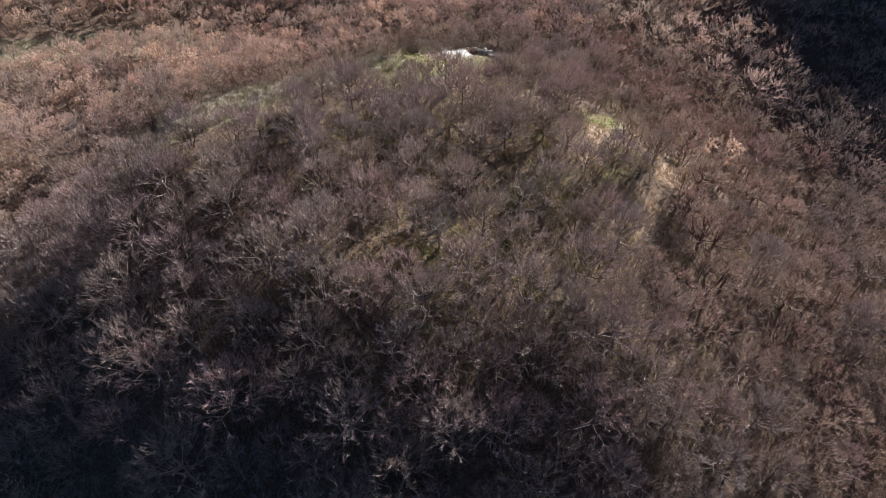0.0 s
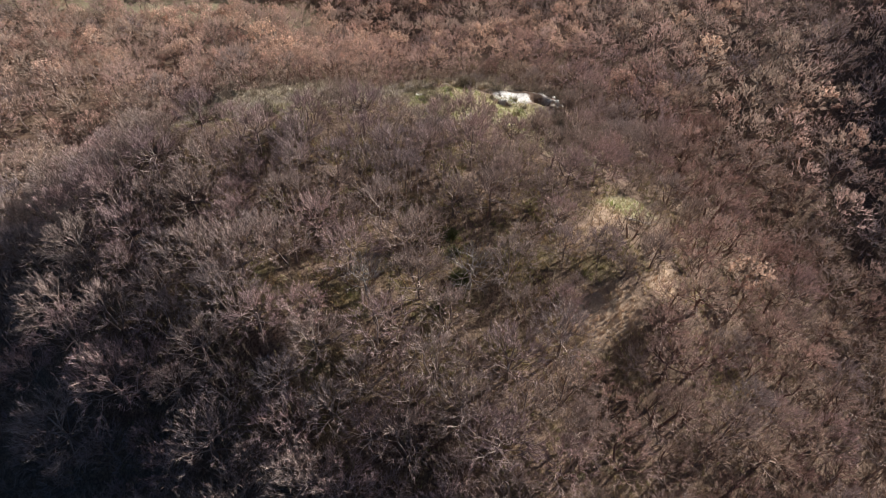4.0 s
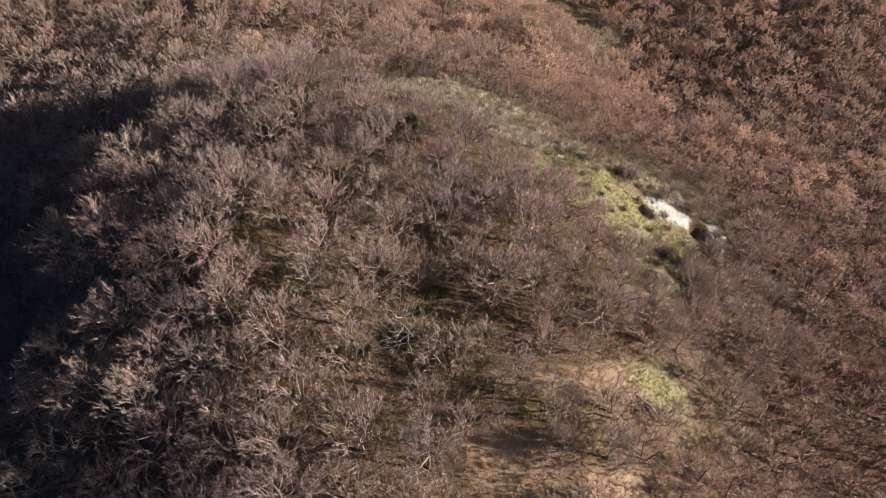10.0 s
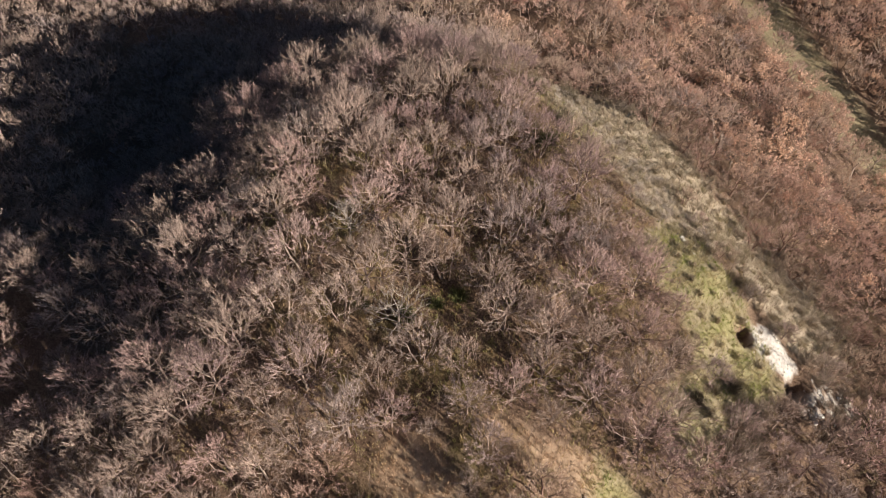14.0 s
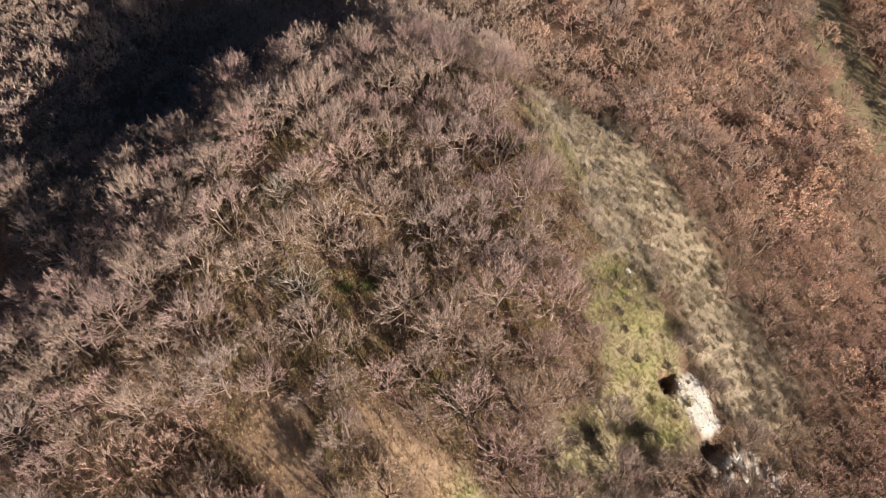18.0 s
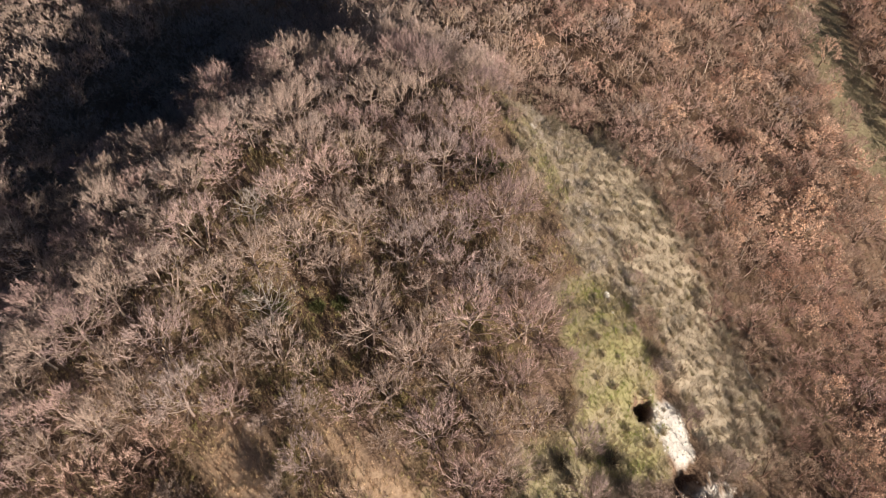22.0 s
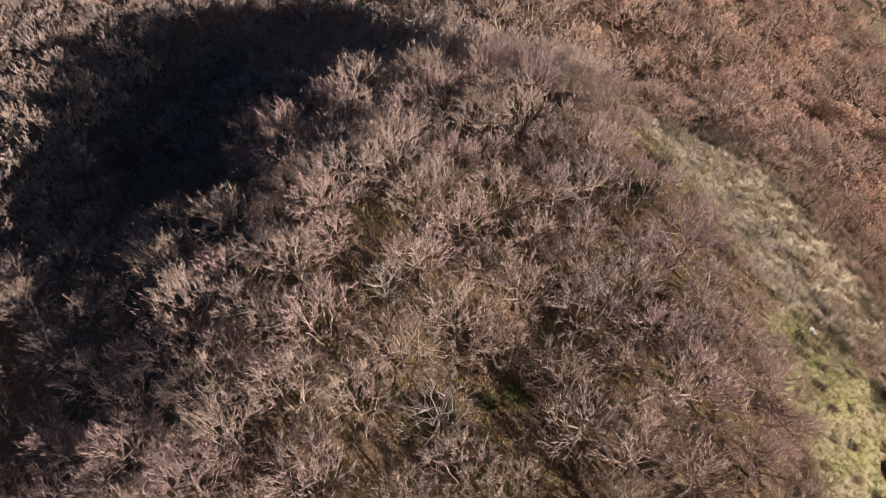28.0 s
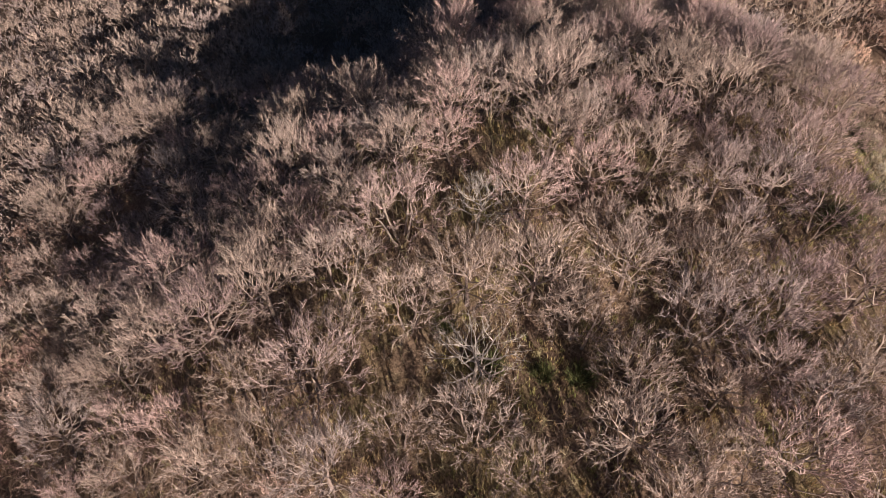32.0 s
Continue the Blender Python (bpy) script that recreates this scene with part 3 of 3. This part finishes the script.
pale_models = [model_tree("pale_tree", grow(95 + k, 5.6 - 0.5 * k, 2.9 - 0.7 * k, limbs=13, forks=2, branches=4, twigs=5), "leafless tree with pale grey bare limbs and open crown", "tree", "pale-limbed trees", m_grey, True, m_grey) for k in range(2)]
PALE = (len(TALL_BARE) - 1, len(TALL_BARE) - 2)
for k, i in enumerate(PALE):
    single_bare.discard(i)
    single_brown.discard(i)
    pale_models[k].matrix_basis = pose(SX[i], SY[i], SZ[i], 0, 0, spin[i])
for i in sorted(single_bare):
    plant(bare_models, i)
for i in sorted(single_brown):
    plant(brown_models, i)
for i in sorted(single_leafy):
    plant(leafy_models, i)


def woods(name, chosen, far_models, mats, label, category):
    """Many trees as one mesh of kind stuff, each with a tone of its own."""
    parts = [joined(g) for g in far_models]
    V, F, M, T, n = [], [], [], [], 0
    for i in chosen:
        v, f, k = parts[kind_of[i] % len(parts)]
        a = radians(spin[i])
        c, s = math.cos(a) * size[i], math.sin(a) * size[i]
        V.append(np.stack([v[:, 0] * c - v[:, 1] * s + SX[i], v[:, 0] * s + v[:, 1] * c + SY[i], v[:, 2] * size[i] + SZ[i]], -1))
        F.append(f + n)
        M.append(k)
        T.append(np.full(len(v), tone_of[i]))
        n += len(v)
    me = mesh_of(name, np.concatenate(V), np.concatenate(F), mats, np.concatenate(M), np.concatenate(T))
    return tagged(new(name, me), label, category, kind="stuff")


rest = [i for i in range(len(spots)) if i not in PALE and i not in single_bare and i not in single_brown and i not in single_leafy]
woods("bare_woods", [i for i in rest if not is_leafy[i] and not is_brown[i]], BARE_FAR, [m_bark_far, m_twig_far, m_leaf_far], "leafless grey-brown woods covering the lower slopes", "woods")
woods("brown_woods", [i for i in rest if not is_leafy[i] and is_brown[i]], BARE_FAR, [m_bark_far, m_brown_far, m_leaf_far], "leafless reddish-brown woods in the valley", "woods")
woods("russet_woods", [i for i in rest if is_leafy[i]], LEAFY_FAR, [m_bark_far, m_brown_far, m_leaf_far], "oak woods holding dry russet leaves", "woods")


# ---- shrubs, grass and undergrowth ----
def bush(seed, high, wide, count, width=0.014, flat=0.5):
    """A low shrub or tussock: many thin twigs fanning out of one foot."""
    rng = random.Random(seed)
    g = Geo()
    for k in range(count):
        a, r = rng.uniform(0, 6.28), rng.random() ** 0.5
        foot = Vector((math.cos(a) * r * wide * 0.35, math.sin(a) * r * wide * 0.35, -0.08))
        tip = Vector((math.cos(a) * r * wide, math.sin(a) * r * wide, high * (1 - flat * r * r) * rng.uniform(0.65, 1.05))) + ball(rng) * 0.12 * high
        d = tip - foot
        g.blade(foot, d.normalized(), d.length, width, rng)
        if k % 2:
            g.blade(foot.lerp(tip, rng.uniform(0.4, 0.8)), (d.normalized() + ball(rng) * 0.8).normalized(), d.length * 0.45, width * 0.8, rng)
    return g


def set_about(name, meshes, places, label, category, group, scales=(0.7, 1.25), seed=5, sink=0.05):
    """Alike small things, one object each, at places on the ground."""
    rng = random.Random(seed)
    for x, y in places:
        ob = tagged(new(name, meshes[rng.randrange(len(meshes))]), label, category, group)
        k = rng.uniform(*scales)
        ob.matrix_basis = pose(x, y, float(land(x, y)) - sink, rng.uniform(-6, 6), rng.uniform(-6, 6), rng.uniform(0, 360)) @ Matrix.Diagonal((k, k, k * rng.uniform(0.8, 1.2), 1))


tussocks = [bush(70 + k, 0.66, 0.5, 130, 0.02).mesh("tussock", m_tussock) for k in range(4)]
slope_spots = scatter(21, 1.15, (-42, 50, 2, 92), lambda x, y: 0.8 * z_tan(x, y) * (x < 1))[:298]
set_about("dry_tussock", tussocks, slope_spots, "low grey-brown tussock on the dry grassy slope", "tussock", "tussocks on the dry slope", (0.7, 1.5))
set_about("dry_tussock", tussocks, scatter(23, 1.5, (-9, 63, 16, 76), lambda x, y: 0.55 * z_green(x, y)), "small brown tussock in the green grass", "tussock", "tussocks in the grass", (0.6, 1.3), 6)
scrub = [bush(80 + k, 1.15, 1.1, 190, 0.015).mesh("scrub", m_shrub) for k in range(4)]
scrub_spots = scatter(22, 1.6, (-44, 50, 14, 96), lambda x, y: 0.8 * strip(x, y, SCRUB_LINE, 3.8) * (1 - z_scree(x, y)))
set_about("scrub_bush", scrub, scrub_spots, "leafless grey scrub bush at the foot of the dry slope", "bush", "scrub bushes below the slope")
set_about("scrub_bush", scrub, [(0.3, 76.8), (-0.4, 78.4), (2.6, 79.6), (3.2, 82.4), (8.8, 82.6), (6.6, 84.0), (4.0, 84.8), (7.2, 82.6), (9.4, 80.8), (4.3, 80.9)], "leafless grey scrub bush beside the white rubble", "bush", "scrub bushes below the slope", (0.8, 1.4), 8)
pale_scrub = [bush(84 + k, 0.9, 1.0, 210, 0.013).mesh("crest_scrub", m_crest) for k in range(3)]
set_about("crest_shrub", pale_scrub, scatter(27, 1.35, (-34, 50, 2, 74), lambda x, y: 0.75 * strip(x, y, CREST[:4], 2.6) * (1 - z_green(x, y))), "low fuzzy pale grey shrub on the grassy crest", "bush", "shrubs on the crest", (0.6, 1.15), 9)
dark = [bush(90 + k, 1.5 + 0.2 * k, 1.25, 330, 0.017, 0.45).mesh("dark_bush", m_dark) for k in range(3)]
set_about("dark_bush", dark, [(-3.4, 73.4), (-2.6, 74.6), (9.6, 67.4), (8.0, 69.4), (10.8, 66.2), (7.2, 71.5), (12.6, 64.6), (-27.9, 57.2), (-28.8, 57.8), (-19.8, 55.9), (-15.6, 53.6), (-16.8, 47.4), (-25.6, 52.6), (-24.2, 53.6), (-31.5, 57.4), (-33.0, 58.6)],
          "dense dark olive-brown bush beside the grass", "bush", "dark bushes by the grass", (0.7, 1.1))
thorn = [bush(97 + k, 2.3, 1.7, 520, 0.018, 0.4).mesh("thorn_bush", m_shrub) for k in range(2)]
set_about("thorn_bush", thorn, [(9.2, 73.9), (11.0, 73.3), (12.7, 72.4), (10.4, 71.6), (13.4, 70.6)], "tall dense grey thorn bush below the green grass", "bush", "thorn bushes below the grass", (0.8, 1.15), 12)
ivy = [bush(120 + k, 1.6, 1.5, 420, 0.03, 0.4).mesh("green_bush", m_evergreen) for k in range(2)]
set_about("green_bush", ivy, [(5.4, 44.6), (6.9, 42.0), (6.3, 38.4), (-16.6, 55.0), (-15.2, 53.9), (4.4, 46.4)], "low dark green evergreen bush among bare trees", "bush", "evergreen bushes in the wood", (0.5, 0.85), 13)


def tufts(name, zone, box, per, mat, label, high, seed):
    """Grass as one mesh of blades in small tufts, denser where the zone is strong."""
    rng = np.random.default_rng(seed)
    x0, y0, x1, y1 = box
    n = int((x1 - x0) * (y1 - y0) * per)
    x, y = rng.uniform(x0, x1, n), rng.uniform(y0, y1, n)
    ok = zone(x, y) > rng.random(n)
    x, y = x[ok], y[ok]
    z = land(x, y)
    n, k = len(x), 6
    a = rng.uniform(0, 6.283, (n, k))
    h = high * rng.uniform(0.5, 1.2, (n, 1)) * rng.uniform(0.6, 1.1, (n, k))
    lean = rng.uniform(0.1, 0.6, (n, k)) * h
    fx, fy = x[:, None] + rng.normal(0, 0.06, (n, k)), y[:, None] + rng.normal(0, 0.06, (n, k))
    w = 0.022
    zz = np.repeat(z[:, None], k, 1)
    left = np.stack([fx - w * np.sin(a), fy + w * np.cos(a), zz - 0.05], -1)
    right = np.stack([fx + w * np.sin(a), fy - w * np.cos(a), zz - 0.05], -1)
    tip = np.stack([fx + lean * np.cos(a), fy + lean * np.sin(a), zz + h], -1)
    verts = np.stack([left, right, tip], 2).reshape(-1, 3)
    tone = np.repeat(np.clip(0.5 + 0.5 * wave(x, y, 3.1, 2.2) + rng.normal(0, 0.18, n), 0, 1), k * 3)
    me = mesh_of(name, verts, np.arange(len(verts)).reshape(-1, 3), [mat], tone=tone)
    return tagged(new(name, me), label, "grass", kind="stuff")


tufts("green_grass", z_green, (-32, 50, 24, 80), 20, m_green, "fresh green and yellowing grass on the hilltop edge", 0.32, 31)
tufts("dry_grass", z_tan, (-44, 40, 26, 90), 16, m_dry, "dry straw-coloured grass on the open slope", 0.36, 32)
tufts("slope_brush", lambda x, y: z_tan(x, y) * (x < 2) * (wave(x, y, 2.6, 1.3) + wave(x, y, 1.1, 0.2) > 0.1), (-44, 50, 2, 90), 2.5, m_brush, "grey-brown brush standing in the dry grass", 0.6, 35)
tufts("straw_grass", z_straw, (12, 36, 28, 66), 16, m_straw, "long orange-tan dry grass in small clearings", 0.4, 34)
m_floor = wood("wood_floor_blades", [(0, (0.24, 0.25, 0.09)), (0.35, (0.40, 0.36, 0.16)), (0.65, (0.55, 0.43, 0.25)), (1, (0.46, 0.33, 0.18))], False, 0.4, thin=0.35)
tufts("floor_grass", z_floor, (-34, 10, 40, 76), 14, m_floor, "yellow-green and ochre grass and weeds on the wood floor", 0.42, 36)
tufts("track_grass", z_path, (-140, 85, -40, 128), 3, m_dry, "grass on a clearing strip in the far woods", 0.45, 33)


def undergrowth():
    """Thin saplings between the trees, as one mesh."""
    rng = random.Random(44)
    places = scatter(41, 1.0, (-46, -10, 62, 106), lambda x, y: 0.85 * (1 - z_open(x, y)) * (1 - steep_side(x, y)) * (np.hypot((x - 6) / 52, (y - 46) / 56) < 1))
    g, tone = Geo(), []
    for x, y in places:
        z = float(land(x, y))
        high = rng.uniform(1.4, 3.2)
        foot = Vector((x, y, z - 0.1))
        top = foot + Vector((rng.gauss(0, 0.2), rng.gauss(0, 0.2), high))
        g.tube([foot, top], [0.025, 0.0], 3)
        for k in range(42):
            p = foot.lerp(top, rng.uniform(0.12, 1.0))
            g.blade(p, (ball(rng) * 0.8 + UP * 0.6).normalized(), rng.uniform(0.3, 0.85), 0.016, rng)
        tone += [rng.random()] * (4 + 42 * 3)
    me = mesh_of("undergrowth", g.v, g.f, [m_sapling], tone=tone)
    tagged(new("undergrowth", me), "thin leafless saplings growing between the trees", "undergrowth", kind="stuff")


undergrowth()


# ---- stones ----
def stone(seed, flat=0.7):
    rng = random.Random(seed)
    bm = bmesh.new()
    bmesh.ops.create_icosphere(bm, subdivisions=2, radius=0.5)
    shift = Vector((rng.uniform(0, 50), rng.uniform(0, 50), rng.uniform(0, 50)))
    for v in bm.verts:
        k = 1 + 0.55 * noise.noise(v.co * 1.7 + shift) + 0.2 * noise.noise(v.co * 4 + shift)
        v.co = Vector((v.co.x * k * 1.15, v.co.y * k * 0.9, v.co.z * k * flat))
    me = bpy.data.meshes.new("stone")
    bm.to_mesh(me)
    bm.free()
    me.materials.append(m_stone)
    return me


stone_meshes = [stone(k) for k in range(6)]
scree = tagged(new("scree"), "slide of white limestone rubble below a pit", "rubble", kind="structure")
rng = random.Random(55)
for x, y in scatter(51, 0.34, (-1, 72, 9, 87), lambda x, y: 0.85 * z_scree(x, y))[:290]:
    ob = new("stone", stone_meshes[rng.randrange(6)])
    ob.parent = scree
    k = rng.uniform(0.1, 0.24) if rng.random() < 0.95 else rng.uniform(0.3, 0.5)
    ob.matrix_basis = pose(x, y, float(land(x, y)) - 0.02, rng.uniform(0, 40), rng.uniform(0, 40), rng.uniform(0, 360)) @ Matrix.Scale(k, 4)
ring = [(PIT[0] + 1.6 * math.cos(a), PIT[1] + 1.4 * math.sin(a)) for a in (0.6, 2.2, 2.9)]
set_about("boulder", stone_meshes, ring, "pale limestone boulder on the rim of a pit", "boulder", "boulders round the pit", (0.3, 0.6), 61, 0.12)
set_about("boulder", stone_meshes, [(-30.8, 55.6), (-29.6, 56.3), (-31.9, 56.4), (-28.4, 57.2), (-33.0, 55.4), (-6.4, 67.2), (-5.2, 68.6), (-24.5, 52.6)],
          "pale weathered boulder on the ridge crest", "boulder", "boulders on the crest", (0.5, 1.2), 62, 0.25)
set_about("boulder", stone_meshes, [(-26.2, 55.7), (-6.8, 67.8)], "bright white boulder on the ridge crest", "boulder", "boulders on the crest", (0.9, 1.2), 63, 0.2)
set_about("boulder", stone_meshes, [(7.4, 79.2), (7.6, 80.6), (6.9, 81.6), (5.4, 80.9), (4.4, 80.2), (6.2, 83.0), (5.0, 84.4), (8.4, 79.9), (4.2, 82.0), (7.9, 82.3), (5.6, 85.4), (8.9, 84.2)],
          "pale limestone boulder round a dark hollow", "boulder", "boulders round the hollow", (0.3, 0.75), 64, 0.1)


# ---- fallen wood ----
def fallen(x, y, turn, long, mat, label, seed):
    rng = random.Random(seed)
    log = Geo()
    log.tube([Vector((0, 0, 0.1)), Vector((long * 0.5, 0.15, 0.25)), Vector((long, 0, 0.5))], [0.12, 0.09, 0.03], 5)
    top = tagged(new("fallen_tree"), label, "fallen tree", "fallen trees")
    ends = [("trunk", log)]
    for k in range(5):
        b = Geo()
        f = rng.uniform(0.4, 0.95)
        p = Vector((long * f, 0.08, 0.1 + 0.4 * f))
        b.tube([p, p + Vector((rng.uniform(0.5, 1.4), rng.uniform(-1.1, 1.1), rng.uniform(0.1, 0.9)))], [0.035, 0.0], 3)
        ends.append(("branch", b))
    for part_name, g in ends:
        new(part_name, g.mesh(part_name, mat)).parent = top
    h = float(land(x, y))
    dx, dy = math.cos(radians(turn)), math.sin(radians(turn))
    rise = math.degrees(math.atan2(float(land(x + dx * long, y + dy * long)) - h, long))
    top.matrix_basis = pose(x, y, h, 0, -rise, turn)


fallen(-9.6, 86.2, 205, 4.5, m_pale, "bleached fallen tree lying in the scrub", 1)
fallen(-10.4, 87.8, 190, 4.0, m_pale, "bleached fallen tree lying in the scrub", 2)
fallen(19.4, 57.0, 20, 3.0, m_pale, "bleached fallen trunk beside the dry clearing", 3)
fallen(3.0, 54.3, 124, 4.5, m_bark, "dark fallen trunk among the trees", 4)


# ---- woods beyond the flight, seen only from afar ----
outer = scatter(71, 5.4, (-175, -130, 150, 225), lambda x, y: np.where(in_view(x, y), 0.0, 1.0))
SX, SY = outer[:, 0], outer[:, 1]
SZ = land(SX, SY)
tone_of = pick.uniform(0.2, 1.0, len(outer))
size, spin, kind_of = pick.uniform(1.1, 1.7, len(outer)), pick.uniform(0, 360, len(outer)), pick.integers(0, 1000, len(outer))
OUTER = [grow(80 + k, 5.0, 2.4, limbs=6, forks=1, branches=2, twigs=2, rough=True) for k in range(3)]
woods("outer_woods", range(len(outer)), OUTER, [m_bark_far, m_brown_far, m_leaf_far], "leafless brown woods on the country round the hill", "woods")
